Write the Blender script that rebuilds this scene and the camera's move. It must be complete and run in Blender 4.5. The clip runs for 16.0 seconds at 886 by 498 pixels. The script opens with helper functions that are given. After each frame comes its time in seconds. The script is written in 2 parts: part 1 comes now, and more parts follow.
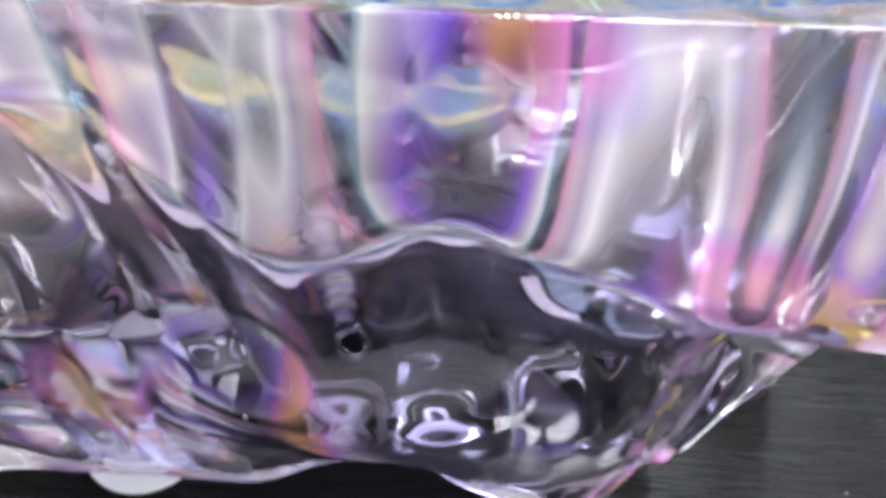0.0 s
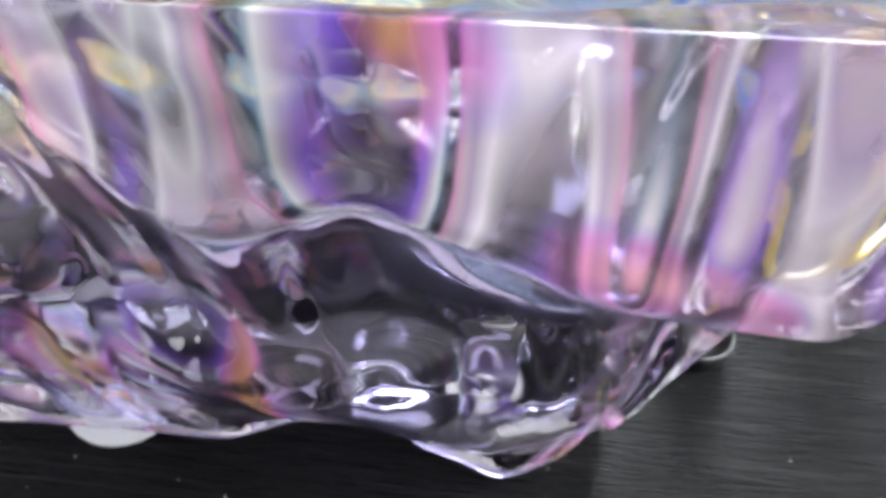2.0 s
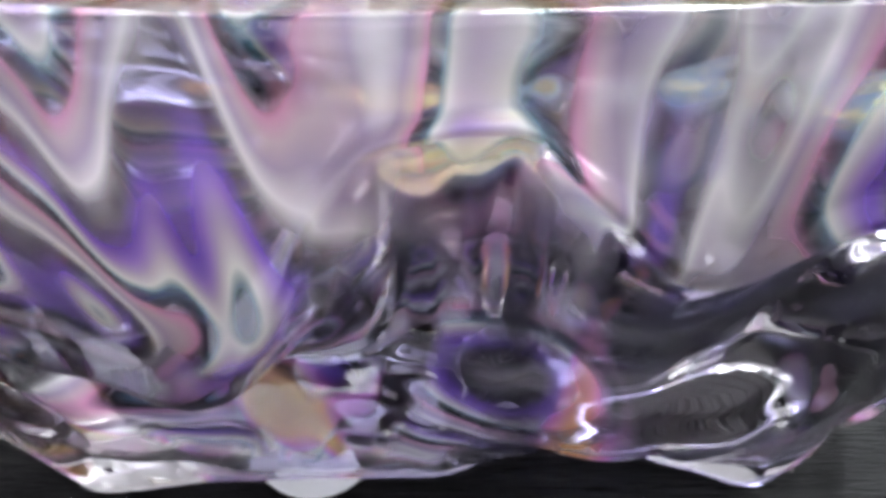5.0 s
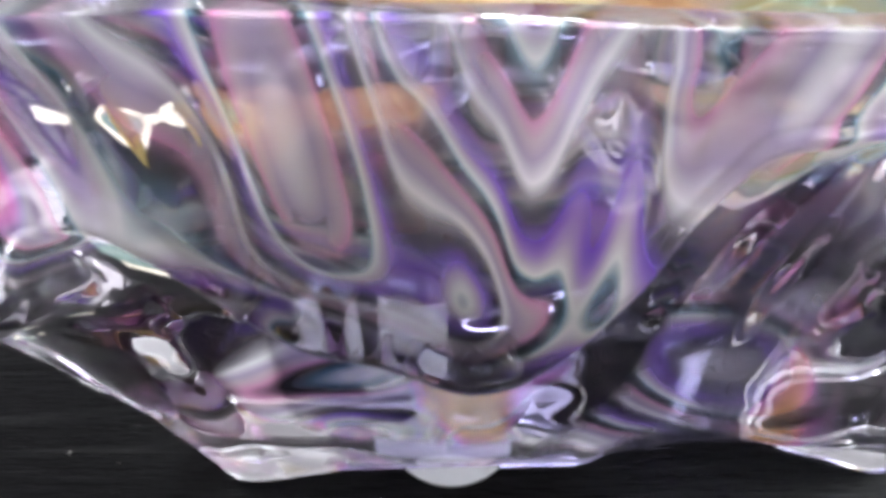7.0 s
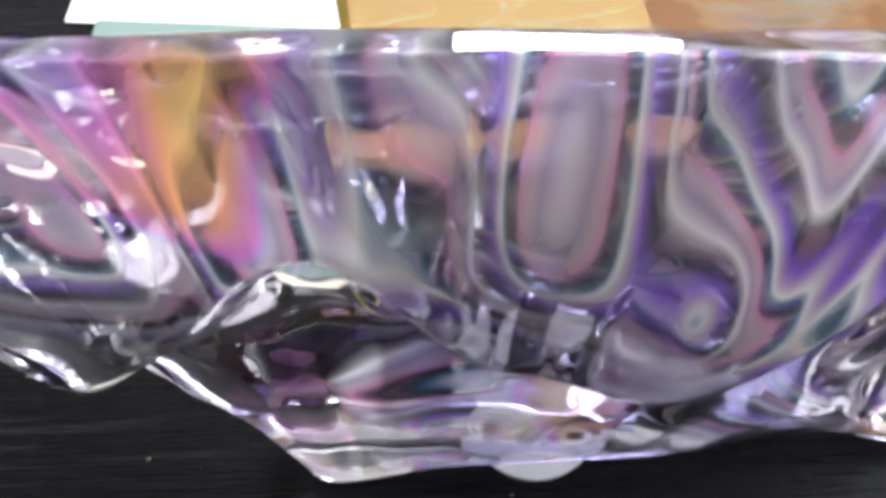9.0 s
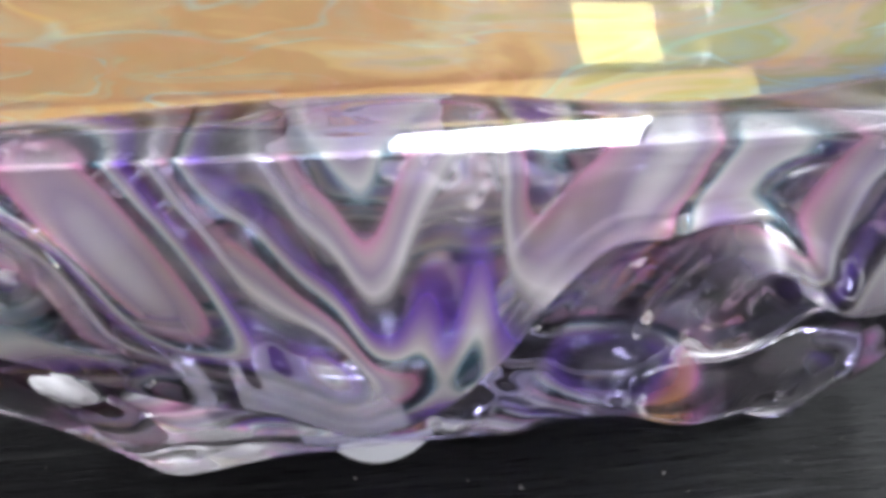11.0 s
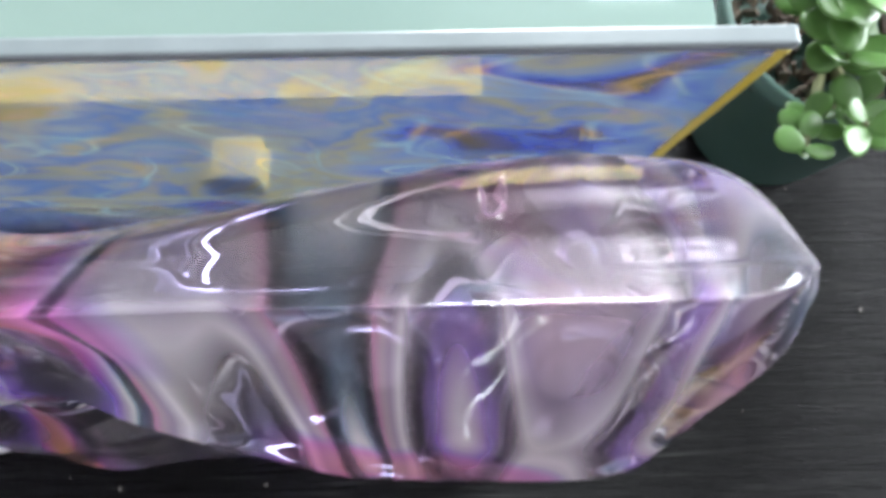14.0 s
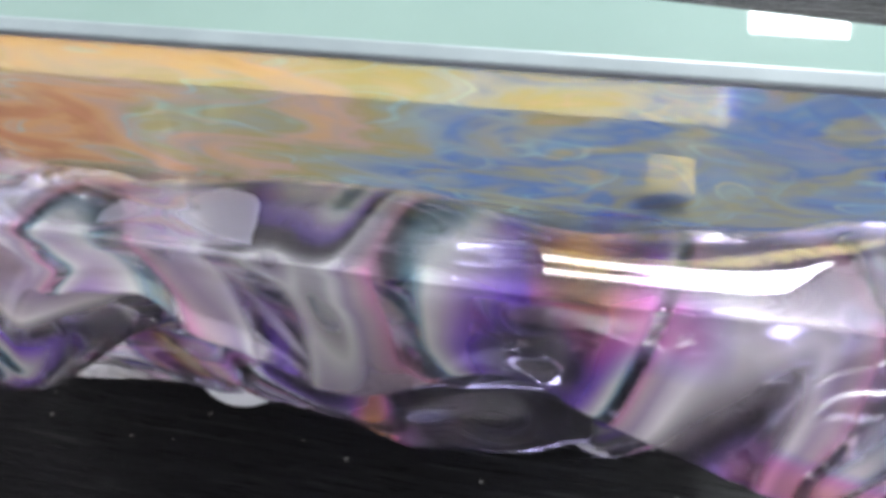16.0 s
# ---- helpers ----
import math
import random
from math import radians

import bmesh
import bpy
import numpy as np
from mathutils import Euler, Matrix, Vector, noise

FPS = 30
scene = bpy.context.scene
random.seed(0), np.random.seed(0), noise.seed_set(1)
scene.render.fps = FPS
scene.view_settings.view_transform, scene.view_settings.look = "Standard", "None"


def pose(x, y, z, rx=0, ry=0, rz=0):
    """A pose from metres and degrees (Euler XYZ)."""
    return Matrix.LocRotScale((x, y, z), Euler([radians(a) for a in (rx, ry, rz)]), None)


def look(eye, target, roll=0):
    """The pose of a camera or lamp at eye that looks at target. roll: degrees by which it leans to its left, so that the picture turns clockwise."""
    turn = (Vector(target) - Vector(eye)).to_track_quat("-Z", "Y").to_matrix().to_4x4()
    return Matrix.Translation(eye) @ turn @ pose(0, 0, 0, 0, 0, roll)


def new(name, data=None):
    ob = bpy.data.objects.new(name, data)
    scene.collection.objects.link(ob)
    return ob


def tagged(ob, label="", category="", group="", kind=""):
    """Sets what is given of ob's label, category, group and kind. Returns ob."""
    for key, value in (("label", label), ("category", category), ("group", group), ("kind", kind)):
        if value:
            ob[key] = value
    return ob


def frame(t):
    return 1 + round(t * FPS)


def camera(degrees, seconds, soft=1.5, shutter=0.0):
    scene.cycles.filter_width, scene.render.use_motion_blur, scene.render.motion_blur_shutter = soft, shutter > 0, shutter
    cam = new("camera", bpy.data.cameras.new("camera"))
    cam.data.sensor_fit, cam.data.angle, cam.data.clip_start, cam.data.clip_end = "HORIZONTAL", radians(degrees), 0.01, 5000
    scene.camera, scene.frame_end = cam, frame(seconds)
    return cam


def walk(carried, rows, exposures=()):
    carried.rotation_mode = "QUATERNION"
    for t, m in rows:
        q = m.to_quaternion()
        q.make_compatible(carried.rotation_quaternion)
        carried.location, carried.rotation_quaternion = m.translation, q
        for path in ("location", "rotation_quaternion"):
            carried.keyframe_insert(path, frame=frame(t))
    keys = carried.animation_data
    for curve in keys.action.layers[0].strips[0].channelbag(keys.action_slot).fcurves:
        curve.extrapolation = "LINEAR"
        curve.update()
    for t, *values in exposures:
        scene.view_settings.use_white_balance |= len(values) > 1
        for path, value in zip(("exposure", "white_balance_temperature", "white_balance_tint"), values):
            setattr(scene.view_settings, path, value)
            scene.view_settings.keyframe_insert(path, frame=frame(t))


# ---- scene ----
# The camera and its way
cam = camera(69.5, 16.0, soft=4.3, shutter=0.4)


def stand(x, y, z, pitch, pan=0.0, roll=0.0):
    """A camera pose: degrees below the horizon, panned to the right, leaned to the left."""
    return pose(x, y, z, 90 - pitch) @ pose(0, 0, 0, 0, -pan, 0) @ pose(0, 0, 0, 0, 0, roll)


PATH = [
    (0.0, stand(-0.0491, -0.1575, 0.2504, 53.67, -3.34, 3.38)),
    (0.3, stand(-0.0438, -0.1619, 0.2481, 54.87, -3.36, 2.99)),
    (0.6, stand(-0.0364, -0.1604, 0.2484, 56.66, -2.57, 3.24)),
    (0.9, stand(-0.0258, -0.1623, 0.2518, 57.63, -2.90, 2.67)),
    (1.2, stand(-0.0153, -0.1614, 0.2561, 58.23, -3.41, 1.88)),
    (1.5, stand(-0.0193, -0.1597, 0.2585, 58.37, -3.33, 2.20)),
    (2.0, stand(-0.0311, -0.1567, 0.2575, 57.20, -3.93, 4.62)),
    (2.4, stand(-0.0578, -0.1498, 0.2532, 57.91, -0.66, 4.30)),
    (2.8, stand(-0.0799, -0.1411, 0.2444, 58.68, 2.21, 3.36)),
    (3.2, stand(-0.0899, -0.1332, 0.2323, 60.11, 0.70, 2.00)),
    (3.5, stand(-0.0911, -0.1305, 0.2344, 61.35, -0.79, 0.49)),
    (4.0, stand(-0.0993, -0.1321, 0.2423, 60.87, -0.89, -0.32)),
    (4.5, stand(-0.1064, -0.1367, 0.2441, 59.89, -1.64, -0.50)),
    (5.0, stand(-0.1199, -0.1414, 0.2476, 58.76, -1.83, -0.89)),
    (7.5, stand(-0.1985, -0.1467, 0.2551, 59.14, 0.20, -0.38)),
    (8.2, stand(-0.2242, -0.1487, 0.2534, 59.21, 1.72, -0.14)),
    (9.2, stand(-0.2140, -0.1340, 0.2600, 61.50, 1.40, -2.20)),
    (10.3, stand(-0.1765, -0.1202, 0.2662, 63.53, 0.30, -3.98)),
    (10.6, stand(-0.1700, -0.1235, 0.2642, 64.86, 1.88, -4.13)),
    (11.0, stand(-0.1612, -0.1234, 0.2657, 66.62, 3.20, -4.25)),
    (11.7, stand(-0.1080, -0.1097, 0.2743, 69.71, 1.26, -3.64)),
    (12.5, stand(-0.0656, -0.1082, 0.2686, 69.12, 1.72, -3.40)),
    (13.0, stand(-0.0397, -0.1026, 0.2670, 69.71, 0.82, -2.77)),
    (13.5, stand(-0.0144, -0.0995, 0.2669, 71.01, 0.45, -1.77)),
    (13.9, stand(0.0020, -0.0990, 0.2681, 72.10, 0.28, -1.14)),
    (14.2, stand(0.0064, -0.0987, 0.2666, 73.96, -1.42, -0.76)),
    (14.5, stand(0.0096, -0.1026, 0.2722, 74.20, -6.76, 0.90)),
    (15.1, stand(-0.0081, -0.1033, 0.2771, 73.75, -7.51, 4.15)),
    (15.5, stand(-0.0266, -0.1024, 0.2766, 73.04, -7.14, 5.70)),
    (16.0, stand(-0.0523, -0.1047, 0.2762, 72.05, -8.96, 6.65)),
]
walk(cam, PATH, exposures=[(0.0, 1.08), (2.0, 1.0), (3.2, 0.98), (5.0, 0.82), (8.2, 0.68), (10.3, 0.58), (11.7, 0.75), (12.5, 0.7), (13.5, 0.5), (16.0, 0.5)])

# Daylight through the windows of the room
world = bpy.data.worlds.new("sky")
scene.world = world
world.use_nodes = True
wn = world.node_tree
sky = wn.nodes.new("ShaderNodeTexSky")
sky.sky_type, sky.sun_disc = "NISHITA", False
sky.sun_elevation, sky.sun_rotation = radians(42), radians(40)
wn.links.new(sky.outputs["Color"], wn.nodes["Background"].inputs["Color"])
wn.nodes["Background"].inputs["Strength"].default_value = 0.12

sun = new("sun", bpy.data.lights.new("sun", "SUN"))
sun.data.energy, sun.data.angle, sun.data.color = 1.2, radians(12), (1.0, 0.96, 0.9)
sun.matrix_world = look((1.5, 2.0, 2.2), (0, 0, 0))


def window_lamp(place, target, wide, high, power):
    lamp = new("window_light", bpy.data.lights.new("window_light", "AREA"))
    lamp.data.shape, lamp.data.size, lamp.data.size_y, lamp.data.energy = "RECTANGLE", wide, high, power
    lamp.data.color = (0.90, 0.95, 1.0)
    lamp.matrix_world = look(place, target)
    return lamp


# lamps lie in the openings of the roof window and the two wall windows
window_lamp((0.72, 1.62, 1.685), (0.72, 1.62, 0.0), 0.32, 0.36, 22)
window_lamp((0.35, 1.985, 0.65), (0.35, 0.0, 0.6), 0.8, 0.9, 60)
window_lamp((1.985, 0.5, 0.85), (0.0, 0.5, 0.80), 1.2, 1.4, 120)


# Materials
def mat(name):
    m = bpy.data.materials.new(name)
    m.use_nodes = True
    return m, m.node_tree.nodes, m.node_tree.links, m.node_tree.nodes["Principled BSDF"]


def setp(b, **k):
    for key, v in k.items():
        b.inputs[key.replace("_", " ")].default_value = v


def coords(n, l, scale=(1, 1, 1), kind="Object"):
    tc = n.new("ShaderNodeTexCoord")
    mp = n.new("ShaderNodeMapping")
    mp.inputs["Scale"].default_value = scale
    l.new(tc.outputs[kind], mp.inputs["Vector"])
    return mp.outputs["Vector"]


def noise_tex(n, l, vec, scale, detail=4.0, distortion=0.0):
    t = n.new("ShaderNodeTexNoise")
    t.inputs["Scale"].default_value = scale
    t.inputs["Detail"].default_value = detail
    t.inputs["Distortion"].default_value = distortion
    l.new(vec, t.inputs["Vector"])
    return t.outputs["Fac"]


def ramp(n, l, fac, stops):
    r = n.new("ShaderNodeValToRGB")
    while len(r.color_ramp.elements) < len(stops):
        r.color_ramp.elements.new(0.5)
    for e, (p, c) in zip(r.color_ramp.elements, stops):
        e.position, e.color = p, (*c, 1)
    l.new(fac, r.inputs["Fac"])
    return r.outputs["Color"]


def maprange(n, l, fac, a, b, c, d):
    r = n.new("ShaderNodeMapRange")
    for key, v in (("From Min", a), ("From Max", b), ("To Min", c), ("To Max", d)):
        r.inputs[key].default_value = v
    l.new(fac, r.inputs["Value"])
    return r.outputs["Result"]


def bump(n, l, b, height, strength, dist):
    u = n.new("ShaderNodeBump")
    u.inputs["Strength"].default_value, u.inputs["Distance"].default_value = strength, dist
    l.new(height, u.inputs["Height"])
    l.new(u.outputs["Normal"], b.inputs["Normal"])


def make_black_wood():
    m, n, l, b = mat("black_wood")
    v = coords(n, l, (1.2, 30, 30))
    g = noise_tex(n, l, v, 12, 6, 0.6)
    fine = noise_tex(n, l, coords(n, l, (5, 160, 160)), 9, 3)
    l.new(ramp(n, l, g, [(0.3, (0.0012, 0.0012, 0.0012)), (0.58, (0.003, 0.003, 0.0033)), (0.76, (0.026, 0.026, 0.025))]), b.inputs["Base Color"])
    l.new(maprange(n, l, fine, 0.3, 0.7, 0.22, 0.44), b.inputs["Roughness"])
    b.inputs["Specular IOR Level"].default_value = 0.10
    mix = n.new("ShaderNodeMath")
    mix.operation = "ADD"
    l.new(g, mix.inputs[0])
    l.new(fine, mix.inputs[1])
    bump(n, l, b, mix.outputs[0], 0.9, 0.0017)
    return m


def math_node(n, l, kind, a, b):
    t = n.new("ShaderNodeMath")
    t.operation = kind
    for k, v in enumerate((a, b)):
        if isinstance(v, (int, float)):
            t.inputs[k].default_value = v
        else:
            l.new(v, t.inputs[k])
    return t.outputs[0]


def blend(n, l, fac, a, b):
    """A plain mix of two values."""
    return math_node(n, l, "ADD", math_node(n, l, "MULTIPLY", a, math_node(n, l, "SUBTRACT", 1.0, fac)), math_node(n, l, "MULTIPLY", b, fac))


def mixed(n, l, fac, a, b):
    t = n.new("ShaderNodeMixShader")
    if isinstance(fac, (int, float)):
        t.inputs[0].default_value = fac
    else:
        l.new(fac, t.inputs[0])
    l.new(a, t.inputs[1])
    l.new(b, t.inputs[2])
    return t.outputs[0]


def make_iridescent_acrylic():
    """Clear acrylic under a pearly interference film: each order of its drifting thickness gives one band of colour,
    and the pale and dark bands also paint in reflections and refraction.
    """
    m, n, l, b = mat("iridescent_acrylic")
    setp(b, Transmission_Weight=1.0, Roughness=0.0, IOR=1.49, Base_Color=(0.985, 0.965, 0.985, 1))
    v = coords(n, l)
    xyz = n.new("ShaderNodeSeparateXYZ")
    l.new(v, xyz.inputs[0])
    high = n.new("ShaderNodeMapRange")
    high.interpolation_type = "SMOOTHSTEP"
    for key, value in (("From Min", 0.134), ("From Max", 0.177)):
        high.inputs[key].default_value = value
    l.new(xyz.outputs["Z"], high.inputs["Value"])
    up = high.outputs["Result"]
    # painted streaks of light: upright bands on the wall, rings at the foot
    wall_bands = noise_tex(n, l, coords(n, l, (1.0, 0.35, 0.13)), 24, 1.6, 0.35)
    foot_rings = noise_tex(n, l, coords(n, l, (0.8, 1.0, 1.15)), 12.5, 0.5, 0.25)
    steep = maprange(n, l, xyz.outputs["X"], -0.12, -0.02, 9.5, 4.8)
    thick = blend(n, l, up, math_node(n, l, "MULTIPLY", foot_rings, 6.0), math_node(n, l, "ADD", math_node(n, l, "MULTIPLY", math_node(n, l, "SUBTRACT", wall_bands, 0.5), steep), 3.1))
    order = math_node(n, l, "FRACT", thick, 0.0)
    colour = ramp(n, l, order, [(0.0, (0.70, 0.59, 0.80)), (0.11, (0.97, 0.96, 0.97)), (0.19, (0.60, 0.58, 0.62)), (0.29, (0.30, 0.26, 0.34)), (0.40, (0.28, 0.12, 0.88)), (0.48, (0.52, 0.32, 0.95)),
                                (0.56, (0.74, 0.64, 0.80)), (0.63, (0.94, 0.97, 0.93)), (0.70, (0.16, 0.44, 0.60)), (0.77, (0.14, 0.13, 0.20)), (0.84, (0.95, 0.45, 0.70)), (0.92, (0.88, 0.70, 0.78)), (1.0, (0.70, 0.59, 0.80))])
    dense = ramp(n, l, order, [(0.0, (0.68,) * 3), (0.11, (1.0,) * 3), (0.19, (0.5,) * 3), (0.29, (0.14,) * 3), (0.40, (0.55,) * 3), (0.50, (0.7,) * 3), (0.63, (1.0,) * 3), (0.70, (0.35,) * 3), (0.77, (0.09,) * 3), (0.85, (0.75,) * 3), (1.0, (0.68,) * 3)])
    # thinned in places; low down this paints in dark hollows, where the clear plastic shows
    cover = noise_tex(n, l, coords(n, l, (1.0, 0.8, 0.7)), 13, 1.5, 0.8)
    low_film = math_node(n, l, "MULTIPLY", maprange(n, l, cover, 0.535, 0.62, 0.008, 0.60), maprange(n, l, xyz.outputs["Z"], 0.003, 0.012, 0.0, 1.0))
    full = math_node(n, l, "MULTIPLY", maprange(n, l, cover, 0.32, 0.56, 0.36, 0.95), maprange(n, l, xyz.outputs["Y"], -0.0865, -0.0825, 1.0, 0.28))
    amount = math_node(n, l, "MULTIPLY", math_node(n, l, "MULTIPLY", blend(n, l, up, low_film, full), dense), maprange(n, l, xyz.outputs["X"], -0.04, 0.0, 1.0, 0.78))
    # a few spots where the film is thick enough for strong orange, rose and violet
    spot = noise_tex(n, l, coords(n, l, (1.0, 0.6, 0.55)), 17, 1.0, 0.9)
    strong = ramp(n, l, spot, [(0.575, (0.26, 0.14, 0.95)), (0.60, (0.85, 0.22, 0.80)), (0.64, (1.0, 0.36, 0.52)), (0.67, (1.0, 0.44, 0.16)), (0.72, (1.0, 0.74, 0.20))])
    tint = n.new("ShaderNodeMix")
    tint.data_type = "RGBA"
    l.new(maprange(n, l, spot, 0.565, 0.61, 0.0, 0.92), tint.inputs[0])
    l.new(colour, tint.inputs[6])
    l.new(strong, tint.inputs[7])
    # rosy tint painted in towards the thick right end for its bright window light
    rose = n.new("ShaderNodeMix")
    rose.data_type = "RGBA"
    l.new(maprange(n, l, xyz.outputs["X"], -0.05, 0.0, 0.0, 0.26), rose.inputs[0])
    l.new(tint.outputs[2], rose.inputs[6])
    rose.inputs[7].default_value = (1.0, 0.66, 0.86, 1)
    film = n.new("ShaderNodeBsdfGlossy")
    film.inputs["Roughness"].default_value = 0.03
    # diffuse and translucent share paints in daylight passing through the body
    painted_light = n.new("ShaderNodeBsdfDiffuse")
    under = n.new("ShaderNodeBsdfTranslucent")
    for node in (film, painted_light, under):
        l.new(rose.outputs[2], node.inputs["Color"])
    coat = mixed(n, l, 0.80, film.outputs[0], mixed(n, l, 0.5, painted_light.outputs[0], under.outputs[0]))
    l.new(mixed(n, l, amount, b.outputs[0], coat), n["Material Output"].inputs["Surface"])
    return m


def make_dichroic():
    """Dichroic glass that lets yellow through; the colour run from rust through olive to blue and the bright swirls
    paint in its reflections.
    """
    m, n, l, b = mat("dichroic_glass")
    setp(b, Transmission_Weight=1.0, Roughness=0.0, IOR=1.5, Base_Color=(1.0, 0.84, 0.30, 1))
    v = coords(n, l)
    xyz = n.new("ShaderNodeSeparateXYZ")
    l.new(v, xyz.inputs[0])
    # lets yellow through along the top; deep blue lower down paints in dark hollows
    l.new(ramp(n, l, maprange(n, l, xyz.outputs["Z"], 0.0, 0.2, 0.0, 1.0), [(0.70, (0.30, 0.28, 0.46)), (0.80, (1.0, 0.84, 0.30))]), b.inputs["Base Color"])
    cloud = noise_tex(n, l, coords(n, l, (1.0, 1.0, 2.2)), 26, 3, 1.6)
    swirl = noise_tex(n, l, coords(n, l, (0.8, 1.0, 1.9)), 22, 1.5, 1.2)
    along = math_node(n, l, "ADD", maprange(n, l, xyz.outputs["X"], -0.23, 0.05, 0.0, 1.0), math_node(n, l, "MULTIPLY", math_node(n, l, "SUBTRACT", cloud, 0.5), 1.1))
    low = maprange(n, l, xyz.outputs["Z"], 0.10, 0.20, 0.22, -0.16)
    hue = ramp(n, l, math_node(n, l, "ADD", along, low), [(0.05, (0.58, 0.34, 0.26)), (0.18, (0.74, 0.50, 0.38)), (0.28, (0.58, 0.48, 0.56)), (0.38, (0.46, 0.42, 0.26)), (0.48, (0.38, 0.46, 0.66)), (0.60, (0.14, 0.27, 0.74)), (0.70, (0.45, 0.45, 0.40)), (0.80, (0.22, 0.36, 0.80)), (0.90, (0.07, 0.12, 0.70)), (1.0, (0.22, 0.19, 0.07))])
    rings = math_node(n, l, "FRACT", math_node(n, l, "MULTIPLY", swirl, 7.0), 0.0)
    light = ramp(n, l, rings, [(0.0, (0.0,) * 3), (0.42, (0.0,) * 3), (0.49, (1.0,) * 3), (0.56, (0.1,) * 3), (0.72, (0.35,) * 3), (0.80, (0.0,) * 3)])
    line = ramp(n, l, cloud, [(0.38, (0.85, 0.40, 0.62)), (0.47, (0.30, 0.62, 1.0)), (0.56, (0.55, 0.85, 1.0)), (0.66, (0.85, 0.55, 0.25))])
    tone = n.new("ShaderNodeMix")
    tone.data_type = "RGBA"
    l.new(math_node(n, l, "MULTIPLY", light, maprange(n, l, cloud, 0.40, 0.56, 0.25, 1.0)), tone.inputs[0])
    l.new(hue, tone.inputs[6])
    l.new(line, tone.inputs[7])
    coat = n.new("ShaderNodeBsdfGlossy")
    coat.inputs["Roughness"].default_value = 0.02
    # haze and glow brighten the pane in place of reflected light
    haze = n.new("ShaderNodeBsdfDiffuse")
    for node in (coat, haze):
        l.new(tone.outputs[2], node.inputs["Color"])
    bumpn = n.new("ShaderNodeBump")
    bumpn.inputs["Strength"].default_value, bumpn.inputs["Distance"].default_value = 0.5, 0.001
    l.new(swirl, bumpn.inputs["Height"])
    l.new(bumpn.outputs["Normal"], coat.inputs["Normal"])
    glow = n.new("ShaderNodeBsdfTranslucent")
    l.new(tone.outputs[2], glow.inputs["Color"])
    # painted colour left off low down, so the body in front stays dark
    coated = maprange(n, l, xyz.outputs["Z"], 0.140, 0.158, 0.0, 1.0)
    l.new(mixed(n, l, math_node(n, l, "MULTIPLY", coated, 0.42), mixed(n, l, math_node(n, l, "MULTIPLY", coated, 0.25), b.outputs[0], coat.outputs[0]), mixed(n, l, 0.5, haze.outputs[0], glow.outputs[0])), n["Material Output"].inputs["Surface"])
    return m


def make_plain(name, low, high, rough=0.6, scale=60, metal=0.0, depth=0.0):
    m, n, l, b = mat(name)
    t = noise_tex(n, l, coords(n, l), scale, 5)
    l.new(ramp(n, l, t, [(0.3, low), (0.7, high)]), b.inputs["Base Color"])
    setp(b, Roughness=rough, Metallic=metal)
    if depth:
        bump(n, l, b, t, 0.6, depth)
    return m


BLACK_WOOD = make_black_wood()
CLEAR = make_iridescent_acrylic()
PANE = make_dichroic()
MINT = make_plain("mint_glass", (0.16, 0.235, 0.205), (0.20, 0.28, 0.245), 0.03, 4)
RIM = make_plain("ground_glass_edge", (0.20, 0.235, 0.24), (0.25, 0.29, 0.295), 0.3, 90)
GREEN_PLASTIC = make_plain("green_plastic", (0.075, 0.155, 0.125), (0.105, 0.20, 0.165), 0.45, 25)
BARK = make_plain("bark_chips", (0.03, 0.022, 0.017), (0.20, 0.15, 0.11), 0.9, 140)
LEAF = make_plain("fleshy_leaf", (0.06, 0.17, 0.035), (0.16, 0.32, 0.08), 0.35, 70)
STEM = make_plain("stem", (0.10, 0.12, 0.04), (0.16, 0.17, 0.07), 0.6, 70)
BLACK_PLASTIC = make_plain("black_plastic", (0.008, 0.008, 0.009), (0.02, 0.02, 0.02), 0.3, 90)
YELLOW = make_plain("yellow_edge", (0.66, 0.52, 0.06), (0.80, 0.68, 0.20), 0.25, 60)
STRIPE = make_plain("pale_stripe", (0.84, 0.76, 0.58), (0.90, 0.84, 0.68), 0.7, 40)
PAPER = make_plain("white_paper", (0.80, 0.80, 0.79), (0.86, 0.86, 0.85), 0.8, 30)
WHITE_RUBBER = make_plain("white_rubber", (0.70, 0.74, 0.72), (0.78, 0.81, 0.79), 0.5, 60)
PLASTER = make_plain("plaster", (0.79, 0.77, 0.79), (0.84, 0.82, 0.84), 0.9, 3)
# darker copy of the plaster, shade put into the colour
SHADE_PLASTER = make_plain("shaded_plaster", (0.42, 0.39, 0.42), (0.48, 0.45, 0.48), 0.9, 3)
PAINT = make_plain("white_paint", (0.33, 0.33, 0.335), (0.38, 0.38, 0.385), 0.5, 5)
FLOORING = make_plain("floor_boards", (0.10, 0.07, 0.05), (0.16, 0.11, 0.08), 0.5, 6)


def part(name, bm, material, parent=None, label="", smooth=True):
    """Links a bmesh as one mesh object."""
    me = bpy.data.meshes.new(name)
    bmesh.ops.recalc_face_normals(bm, faces=bm.faces)
    if smooth:
        for f in bm.faces:
            f.smooth = True
    bm.to_mesh(me)
    bm.free()
    me.materials.append(material)
    ob = new(name, me)
    if parent:
        ob.parent = parent
    if label:
        ob["label"] = label
    return ob


def box(x0, y0, z0, x1, y1, z1, bevel=0.0, segments=2):
    bm = bmesh.new()
    bmesh.ops.create_cube(bm, size=1, matrix=Matrix.LocRotScale(((x0 + x1) / 2, (y0 + y1) / 2, (z0 + z1) / 2), None, (x1 - x0, y1 - y0, z1 - z0)))
    if bevel:
        bmesh.ops.bevel(bm, geom=bm.edges[:], offset=bevel, segments=segments, affect="EDGES", profile=0.5)
    return bm


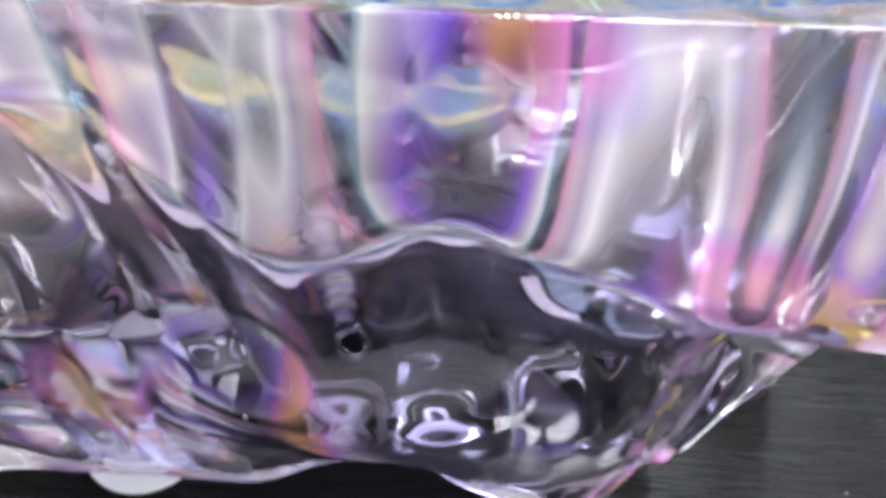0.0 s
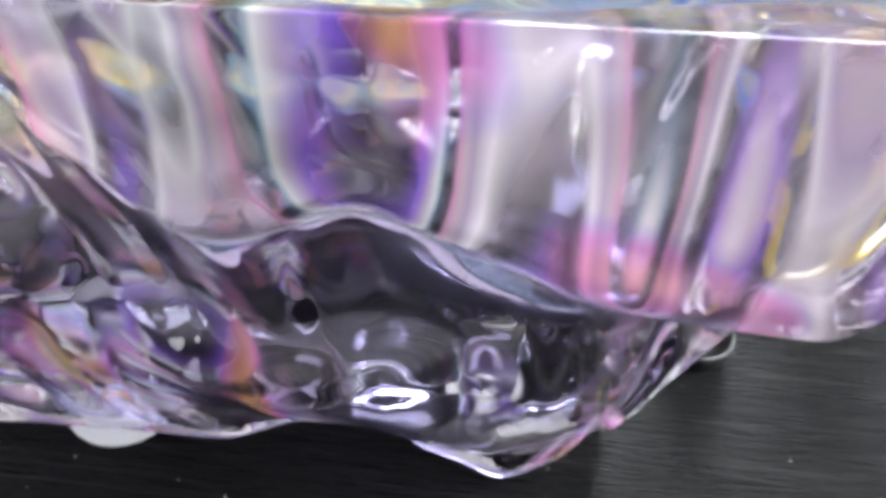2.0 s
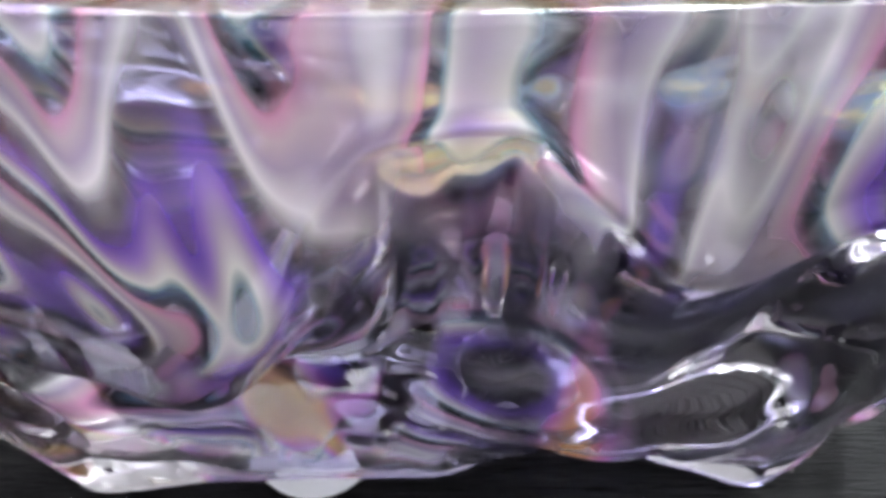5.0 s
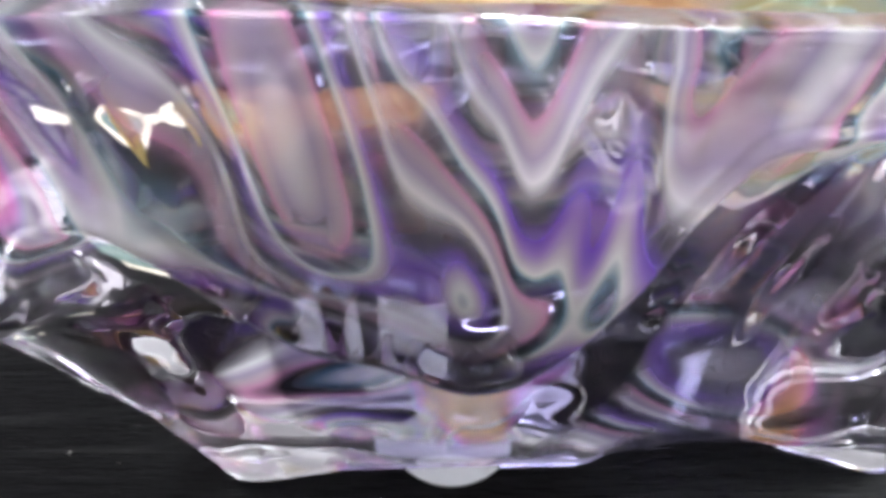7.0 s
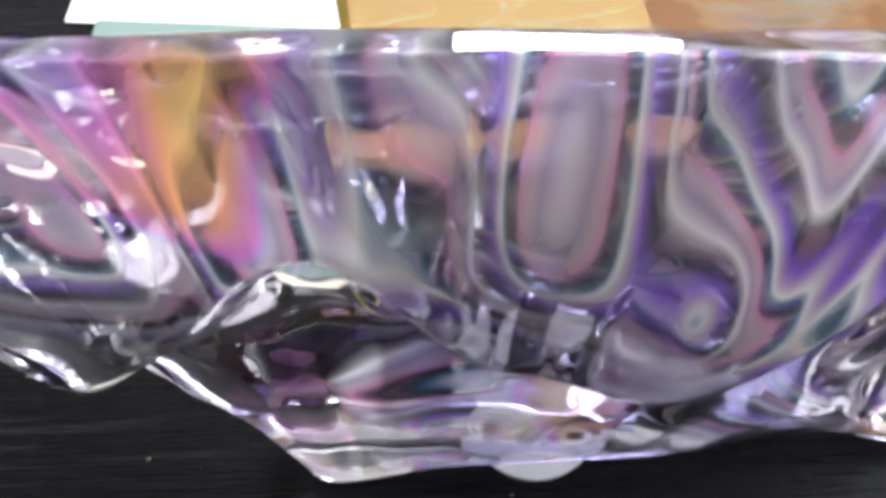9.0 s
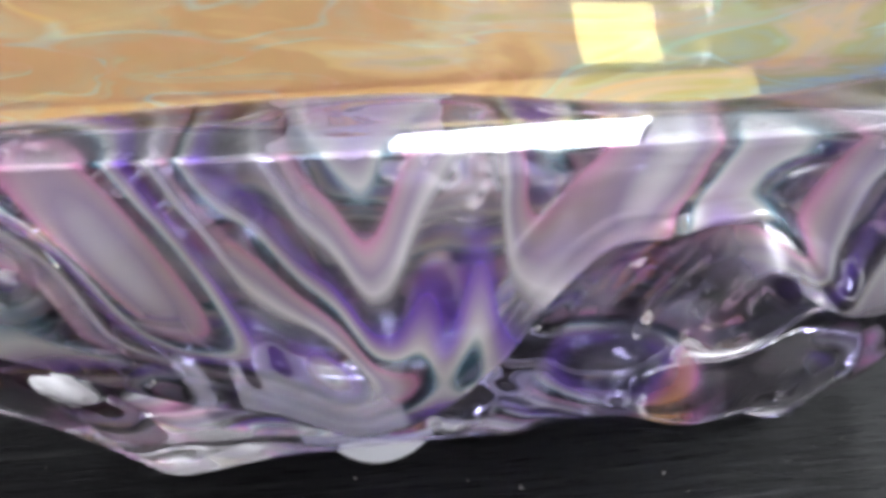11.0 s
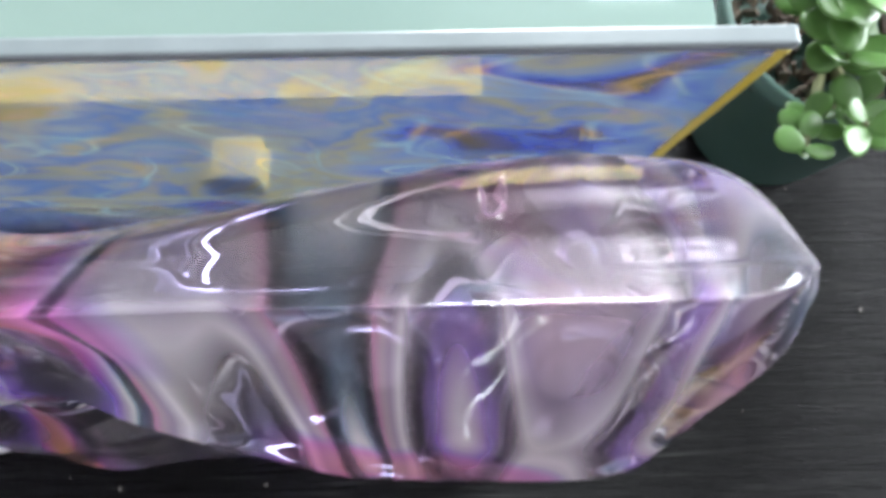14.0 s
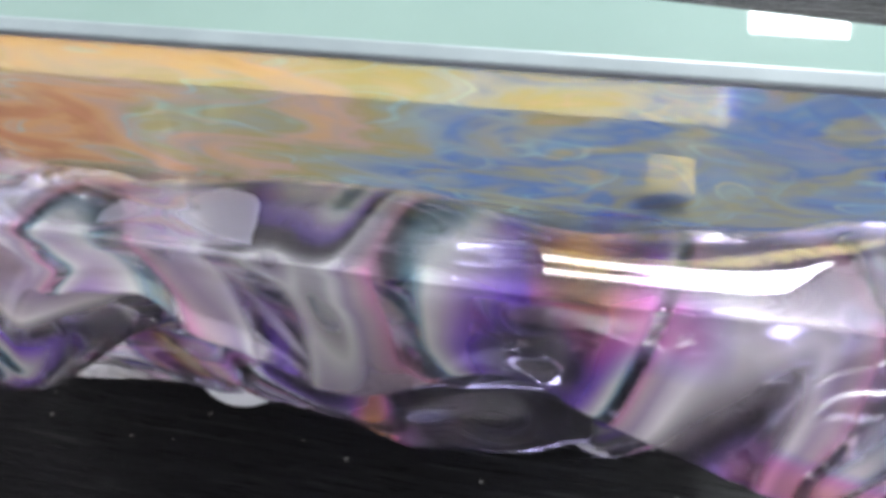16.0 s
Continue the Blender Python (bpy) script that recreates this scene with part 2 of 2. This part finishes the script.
def lathe(profile, n=48, closed=True):
    """Turns a list of (radius, height) about the z axis."""
    bm = bmesh.new()
    rings = [[bm.verts.new((r * math.cos(2 * math.pi * i / n), r * math.sin(2 * math.pi * i / n), z)) for i in range(n)] for r, z in profile]
    pairs = list(zip(rings, rings[1:])) + ([(rings[-1], rings[0])] if closed else [])
    for a, b in pairs:
        for i in range(n):
            bm.faces.new((a[i], a[(i + 1) % n], b[(i + 1) % n], b[i]))
    return bm


# The room
def slab_with_hole(name, axis, at, thick, lo, hi, hole, material, kind_label):
    """A wall or ceiling of real thickness with an opening through it, of four blocks in one mesh."""
    (a0, b0), (a1, b1) = lo, hi
    (c0, d0), (c1, d1) = hole
    bm = bmesh.new()
    for u0, v0, u1, v1 in ((a0, b0, c0, b1), (c1, b0, a1, b1), (c0, b0, c1, d0), (c0, d1, c1, b1)):
        s, c = [u1 - u0, v1 - v0], [(u0 + u1) / 2, (v0 + v1) / 2]
        size = {"x": (thick, *s), "y": (s[0], thick, s[1]), "z": (*s, thick)}[axis]
        mid = {"x": (at, *c), "y": (c[0], at, c[1]), "z": (*c, at)}[axis]
        bmesh.ops.create_cube(bm, size=1, matrix=Matrix.LocRotScale(mid, None, size))
    return tagged(part(name, bm, material, smooth=False), kind_label, name.split("_")[0], kind="structure")


tagged(part("floor", box(-2.1, -2.1, -0.80, 2.1, 2.1, -0.72), FLOORING, smooth=False), "brown wooden floor under the table", "floor", kind="structure")
# unseen south and west walls, darkened in colour to deepen blacks in the glass
tagged(part("wall_south", box(-2.1, -2.1, -0.719, 2.1, -2.0, 1.699), SHADE_PLASTER, smooth=False), "unseen plaster wall with shade put into its grey colour", "wall", kind="structure")
tagged(part("wall_west", box(-2.1, -1.999, -0.719, -2.0, 1.999, 1.699), SHADE_PLASTER, smooth=False), "unseen plaster wall with shade put into its grey colour", "wall", kind="structure")
slab_with_hole("wall_north", "y", 2.05, 0.1, (-2.1, -0.719), (2.1, 1.699), ((-0.08, 0.15), (0.78, 1.15)), PLASTER, "pale plaster wall with a window opening")
slab_with_hole("wall_east", "x", 2.05, 0.1, (-1.999, -0.719), (1.999, 1.699), ((-0.15, 0.1), (1.15, 1.6)), PLASTER, "pale plaster wall with a window opening")
slab_with_hole("ceiling", "z", 1.75, 0.1, (-2.1, -2.1), (2.1, 2.1), ((0.55, 1.43), (0.89, 1.81)), PAINT, "grey painted ceiling with a roof window opening")

# The black table
table = tagged(new("table"), "black stained wooden table with open grain", "table")
table.location = (0, 0, -0.72)
for y0, y1 in ((-0.70, -0.32), (-0.32, 0.20), (0.20, 0.70)):
    for x0, x1 in ((-0.9, 0.9),):
        part("plank", box(x0, y0 + 0.0003, 0.690, x1, y1 - 0.0003, 0.72, 0.0006), BLACK_WOOD, table, smooth=False)
for sx in (-0.82, 0.82):
    for sy in (-0.52, 0.52):
        part("leg", box(sx - 0.03, sy - 0.03, 0.0, sx + 0.03, sy + 0.03, 0.689, 0.003), BLACK_WOOD, table, smooth=False)


# The clear wave sculpture: a tall wavy slab that swells into lobes at the top and flares at the foot
def smooth_between(x, pairs):
    """A smooth line through a few (place, value) pairs."""
    if x <= pairs[0][0]:
        return pairs[0][1]
    for (a, p), (b, q) in zip(pairs, pairs[1:]):
        if x <= b:
            t = (x - a) / (b - a)
            return p + (q - p) * t * t * (3 - 2 * t)
    return pairs[-1][1]


# along the slab: how low the lip hangs, and where lip, foot and back stand
LOBE_FOOT = [(-0.345, 0.122), (-0.30, 0.116), (-0.265, 0.140), (-0.24, 0.172), (-0.228, 0.160), (-0.2085, 0.126), (-0.195, 0.130), (-0.172, 0.128), (-0.158, 0.138), (-0.145, 0.166), (-0.130, 0.186), (-0.108, 0.184), (-0.090, 0.160), (-0.074, 0.156), (-0.056, 0.165), (-0.035, 0.163), (0.0, 0.157), (0.05, 0.154)]
LIP = [(-0.345, -0.088), (-0.30, -0.096), (-0.26, -0.093), (-0.235, -0.091), (-0.2085, -0.096), (-0.190, -0.100), (-0.172, -0.107), (-0.155, -0.104), (-0.130, -0.089), (-0.108, -0.0905), (-0.086, -0.0985), (-0.058, -0.0895), (-0.035, -0.097), (-0.010, -0.1035), (0.025, -0.1045), (0.05, -0.102)]
FOOT_EDGE = [(-0.345, -0.060), (-0.30, -0.070), (-0.283, -0.083), (-0.256, -0.0965), (-0.21, -0.0925), (-0.13, -0.0915), (-0.10, -0.082), (-0.083, -0.0765), (-0.066, -0.081), (-0.045, -0.0885), (-0.018, -0.0955), (0.004, -0.0865), (0.018, -0.072), (0.034, -0.064)]
BULGE = [(-0.345, -0.076), (-0.26, -0.086), (-0.21, -0.0845), (-0.16, -0.090), (-0.12, -0.0985), (-0.085, -0.1025), (-0.06, -0.0985), (-0.035, -0.0905), (-0.01, -0.084), (0.018, -0.070), (0.034, -0.064)]
BACK = [(-0.345, -0.068), (-0.225, -0.0665), (-0.165, -0.0640), (-0.122, -0.0694), (-0.081, -0.0655), (-0.045, -0.0692), (0.020, -0.0605), (0.052, -0.062)]
RIGHT_END = [(0.0, 0.022), (0.04, 0.027), (0.08, 0.028), (0.110, 0.028), (0.135, 0.033), (0.155, 0.0415), (0.172, 0.0465), (0.188, 0.0485), (0.1985, 0.0465), (0.2015, 0.0435), (0.208, 0.0405)]
LEFT_END = [(0.0, -0.276), (0.03, -0.282), (0.07, -0.294), (0.11, -0.306), (0.15, -0.316), (0.206, -0.322)]
SEAM_Y, SEAM_Z = -0.0850, 0.2025


def rounded(x, pairs, wide=0.009):
    return sum(smooth_between(x + wide * k / 4, pairs) for k in range(-4, 5)) / 9


def slab_section(x):
    lip, back, low, edge, bulge = rounded(x, LIP), rounded(x, BACK), rounded(x, LOBE_FOOT), rounded(x, FOOT_EDGE, 0.007), rounded(x, BULGE)
    top = SEAM_Z + smooth_between(x, [(-0.23, 0.0045), (-0.12, 0.0)])
    return [(SEAM_Y, top), (SEAM_Y - 0.0006, top - 0.0014), (min(lip + 0.009, SEAM_Y - 0.0008), 0.35 * low + 0.65 * top), (min(lip + 0.0035, SEAM_Y - 0.0012), 0.70 * low + 0.30 * top), (lip, low + 0.004),
            (lip + 0.006, low - 0.009), (0.5 * (lip + bulge) + 0.013, 0.35 * low + 0.060), (bulge + 0.0035, 0.094), (bulge, 0.076), (0.5 * (bulge + edge) - 0.001, 0.040), (edge + 0.0006, 0.014), (edge, 0.006), (edge + 0.003, 0.0022),
            (-0.066, 0.0018), (-0.060, 0.005), (-0.059, 0.040), (-0.0605, 0.110), (back + 0.001, 0.168), (back, 0.184), (back - 0.0045, 0.1945), (-0.078, top - 0.003)]


def soft_curve(points, per):
    """A closed curve of few points, sharp at the first one."""
    out, n = [], len(points)
    for i in range(n):
        p0, p1, p2, p3 = (points[(i + k - 1) % n] for k in range(4))
        if i == 0:
            p0 = p1
        if i == n - 1:
            p3 = p2
        for j in range(per):
            t = j / per
            out.append(tuple(0.5 * (2 * p1[k] + (p2[k] - p0[k]) * t + (2 * p0[k] - 5 * p1[k] + 4 * p2[k] - p3[k]) * t * t + (3 * p1[k] - p0[k] - 3 * p2[k] + p3[k]) * t ** 3) for k in (0, 1)))
    return out


def wave_body(columns=340, per=7):
    bm = bmesh.new()
    xs = np.linspace(-0.346, 0.052, 399)
    sections = np.array([soft_curve(slab_section(x), per) for x in xs])
    n = sections.shape[1]

    def at(x, j):
        return float(np.interp(x, xs, sections[:, j, 0])), float(np.interp(x, xs, sections[:, j, 1]))

    rows = []
    for i in range(columns + 1):
        u = 0.5 - 0.5 * math.cos(math.pi * i / columns)
        row = []
        for j in range(n):
            x = -0.34 + u * 0.388
            for again in range(3):
                y, z = at(x, j)
                x0, x1 = smooth_between(z, LEFT_END), smooth_between(z, RIGHT_END)
                x = x0 + u * (x1 - x0)
            a, b = min(1.0, (x - x0) / 0.020), min(1.0, (x1 - x) / 0.015)
            e = max(0.03, max(0, 1 - (1 - a) ** 2.6) ** 0.42 * max(0, 1 - (1 - b) ** 2.6) ** 0.42)
            mid = -0.081 + 0.007 * (1 - min(1.0, z / 0.19))
            front = y < mid
            y = mid + (y - mid) * e
            if front and z < 0.1985:
                # flutes of the upper wall, ripples and folds lower down
                up = max(0.0, min(1.0, (z - 0.164) / 0.02)) * min(1.0, (0.2 - z) / 0.006)
                y += e * up * (0.0013 * math.sin(2 * math.pi * x / 0.031 + 1.6 * math.sin(x * 60)) + 0.0004 * math.sin(2 * math.pi * x / 0.0125 + 1.1 * math.sin(x * 110)))
                down = max(0.0, min(1.0, (0.125 - z) / 0.04)) * min(1.0, max(0.0, z - 0.004) / 0.030)
                y += e * down * (0.0060 * noise.noise((x * 13, z * 15, 3.1)) + 0.0005 * math.sin(2 * math.pi * x / 0.024 + 9 * z + 2.0 * math.sin(x * 45)))
            elif not front:
                y += e * max(0.0, min(1.0, (z - 0.06) / 0.05)) * min(1.0, max(0.0, 0.193 - z) / 0.008) * 0.0008 * math.sin(2 * math.pi * x / 0.023 + 1.9 * math.sin(x * 60))
                y += e * 0.0010 * noise.noise((x * 30, z * 22, 9.4))
            row.append(bm.verts.new((x, y, z)))
        rows.append(row)
    for a, b in zip(rows, rows[1:]):
        for i in range(n):
            j = (i + 1) % n
            bm.faces.new((a[i], a[j], b[j], b[i]))
    bm.faces.new(rows[0])
    bm.faces.new(rows[-1])
    return bm


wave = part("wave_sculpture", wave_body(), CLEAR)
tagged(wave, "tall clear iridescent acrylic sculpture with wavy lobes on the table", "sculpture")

# The upright pane behind it and the mint strip on the table
pane = tagged(new("glass_pane"), "upright dichroic glass pane with a ground grey rim", "glass pane")
def leaning(bm, top):
    """Draws the right side of the pane in towards its foot."""
    for v in bm.verts:
        if v.co.x > 0:
            v.co.x -= (top - v.co.z) * 0.22
    return bm


part("sheet", leaning(box(-0.2295, -0.0550, 0.0005, 0.0440, -0.0525, 0.2025), 0.2025), PANE, pane, smooth=False)
part("rim", box(-0.2315, -0.0551, 0.2026, 0.0462, -0.0524, 0.2042, 0.0004), RIM, pane, smooth=False)
# light that leaves the side edges is painted in as yellow
for x in (-0.2305, 0.0450):
    part("side_edge", leaning(box(x - 0.0009, -0.0550, 0.0005, x + 0.0010, -0.0525, 0.2025, 0.0003), 0.2025), YELLOW, pane, "side edge coloured yellow for the light guided through the glass", smooth=False)
bumper = part("bumper", box(-0.0358, -0.0524, 0.1600, -0.0270, -0.0446, 0.1670, 0.0008, 3), YELLOW, pane, "small yellow rubber bumper")


def mint_slab():
    """A strip that is broader at its left end."""
    bm = box(-0.40, 0.0850, 0.0003, 0.140, 0.1150, 0.0043, 0.0008)
    for v in bm.verts:
        if v.co.y > 0.11:
            v.co.y += (0.14 - v.co.x) * 0.079
    return bm


tagged(part("mint_strip", mint_slab(), MINT, smooth=False), "mint green glass strip lying on the table", "glass strip")


def paper_sheet():
    """A sheet along the slanted back edge of the strip."""
    bm = box(-0.42, 0.116, 0.0002, -0.085, 0.190, 0.0006)
    for v in bm.verts:
        v.co.y += (0.14 - v.co.x) * 0.079
    return bm


tagged(part("paper", paper_sheet(), PAPER, smooth=False), "white sheet of paper lying behind the mint glass", "paper")
# added strip stands in for the yellow stripe reflected in the pane
tagged(part("reflection_strip", box(-0.38, 0.0610, 0.0003, 0.025, 0.0840, 0.0012, 0.0003), STRIPE, smooth=False), "pale cream strip added behind the glass pane for its yellow reflection stripe", "card strip")


# Plant pot with its succulent
def plant_pot(x, y):
    rng = random.Random(5)
    pot = tagged(new("plant_pot"), "small green plastic pot with bark soil and a jade plant", "plant pot")
    pot.location = (x, y, 0)
    part("pot", lathe([(0.0, 0.001), (0.031, 0.0), (0.034, 0.003), (0.044, 0.070), (0.0475, 0.071), (0.049, 0.080), (0.0465, 0.0805), (0.0435, 0.068), (0.0, 0.060)], 64, closed=False), GREEN_PLASTIC, pot)
    bm = bmesh.new()
    for i in range(420):
        r, a = 0.0425 * math.sqrt(rng.random()), rng.random() * 6.283
        m = Matrix.LocRotScale((r * math.cos(a), r * math.sin(a), 0.066 + rng.random() * 0.005), Euler((rng.random() * 3, rng.random() * 3, rng.random() * 6)), (0.0012 + 0.004 * rng.random(), 0.0012 + 0.002 * rng.random(), 0.001))
        bmesh.ops.create_cube(bm, size=1.4, matrix=m)
    part("bark_soil", bm, BARK, pot, "loose bark chips", smooth=False)
    return pot


def jade_plant(x, y):
    rng = random.Random(9)
    plant = tagged(new("jade_plant"), "jade plant with round fleshy green leaves", "plant")
    plant.location = (x, y, 0.064)
    bm = bmesh.new()
    bmesh.ops.create_uvsphere(bm, u_segments=14, v_segments=8, radius=1)
    for v in bm.verts:
        v.co = Vector((v.co.x + 1, v.co.y * (0.78 + 0.12 * v.co.x), v.co.z * 0.16 + 0.12 * v.co.x ** 2))
    leaf = bpy.data.meshes.new("leaf")
    for f in bm.faces:
        f.smooth = True
    bm.to_mesh(leaf)
    bm.free()
    leaf.materials.append(LEAF)
    tips = [(-0.036, -0.014, 0.050, 1.25), (-0.022, -0.020, 0.055, 1.2), (-0.028, -0.036, 0.042, 0.85), (-0.040, -0.060, 0.030, 0.62), (-0.024, -0.058, 0.036, 0.7),
            (0.0, -0.006, 0.060, 1.1), (0.012, -0.030, 0.050, 0.9), (0.020, 0.010, 0.055, 1.1), (-0.012, 0.016, 0.058, 1.1), (0.006, -0.050, 0.040, 0.75)]
    for s, (tx, ty, h, big) in enumerate(tips):
        a = s * 0.9
        tip = Vector((tx, ty, h))
        root = Vector((tx * 0.2, ty * 0.2, 0))
        way = tip - root
        bm = bmesh.new()
        m = Vector((0, 0, 1)).rotation_difference(way.normalized()).to_matrix().to_4x4()
        bmesh.ops.create_cone(bm, cap_ends=True, segments=8, radius1=0.0024, radius2=0.0012, depth=way.length, matrix=Matrix.Translation(root + way / 2) @ m)
        part("stem", bm, STEM, plant)
        for k in range(5):
            at = root + way * (0.62 + 0.38 * k / 4)
            for side in (0, 1):
                ob = new("leaf", leaf)
                ob.parent = plant
                size = (0.0066 + 0.0022 * rng.random()) * big
                ob.matrix_basis = Matrix.LocRotScale(at, Euler((rng.uniform(-0.3, 0.3), rng.uniform(-0.7, 0.1), k * 1.57 + side * 3.14 + a + rng.uniform(-0.3, 0.3))), (size, size, size))
    return plant


plant_pot(0.1530, 0.0440)
jade_plant(0.1530, 0.0440)


# Small things on the table
cap = tagged(part("bottle_cap", lathe([(0.0, 0.0025), (0.0125, 0.0025), (0.0130, 0.0115), (0.0142, 0.0125), (0.0152, 0.0115), (0.0153, 0.001), (0.0148, 0.0002), (0.0, 0.0002)], 56, closed=False), BLACK_PLASTIC), "black plastic bottle cap lying open side up", "bottle cap")
cap.location, cap.scale = (0.0620, -0.0285, 0.0), (0.9, 0.9, 0.9)
foot = tagged(part("round_pad", lathe([(0.0, 0.0), (0.0260, 0.0), (0.0275, 0.0005), (0.0267, 0.0014), (0.0, 0.0016)], 40, closed=False), WHITE_RUBBER), "round white pad lying under the sculpture", "pad")
foot.location = (-0.1775, -0.0710, 0.0)


# Dust and crumbs on the table
def table_dust():
    rng = random.Random(21)
    bm = bmesh.new()
    for i in range(90):
        x, y = rng.uniform(-0.33, 0.22), rng.uniform(-0.17, 0.06)
        s = rng.choice((0.00025, 0.0003, 0.0004, 0.0007))
        m = Matrix.LocRotScale((x, y, s * 0.4), Euler((0, 0, rng.random() * 6)), (s * rng.uniform(1, 2.5), s, s * 0.8))
        bmesh.ops.create_icosphere(bm, subdivisions=1, radius=0.6, matrix=m)
    return bm


DUST = make_plain("dust", (0.25, 0.24, 0.22), (0.45, 0.43, 0.40), 0.9, 200)
tagged(part("dust", table_dust(), DUST), "pale dust specks scattered on the black table", "dust", kind="stuff")
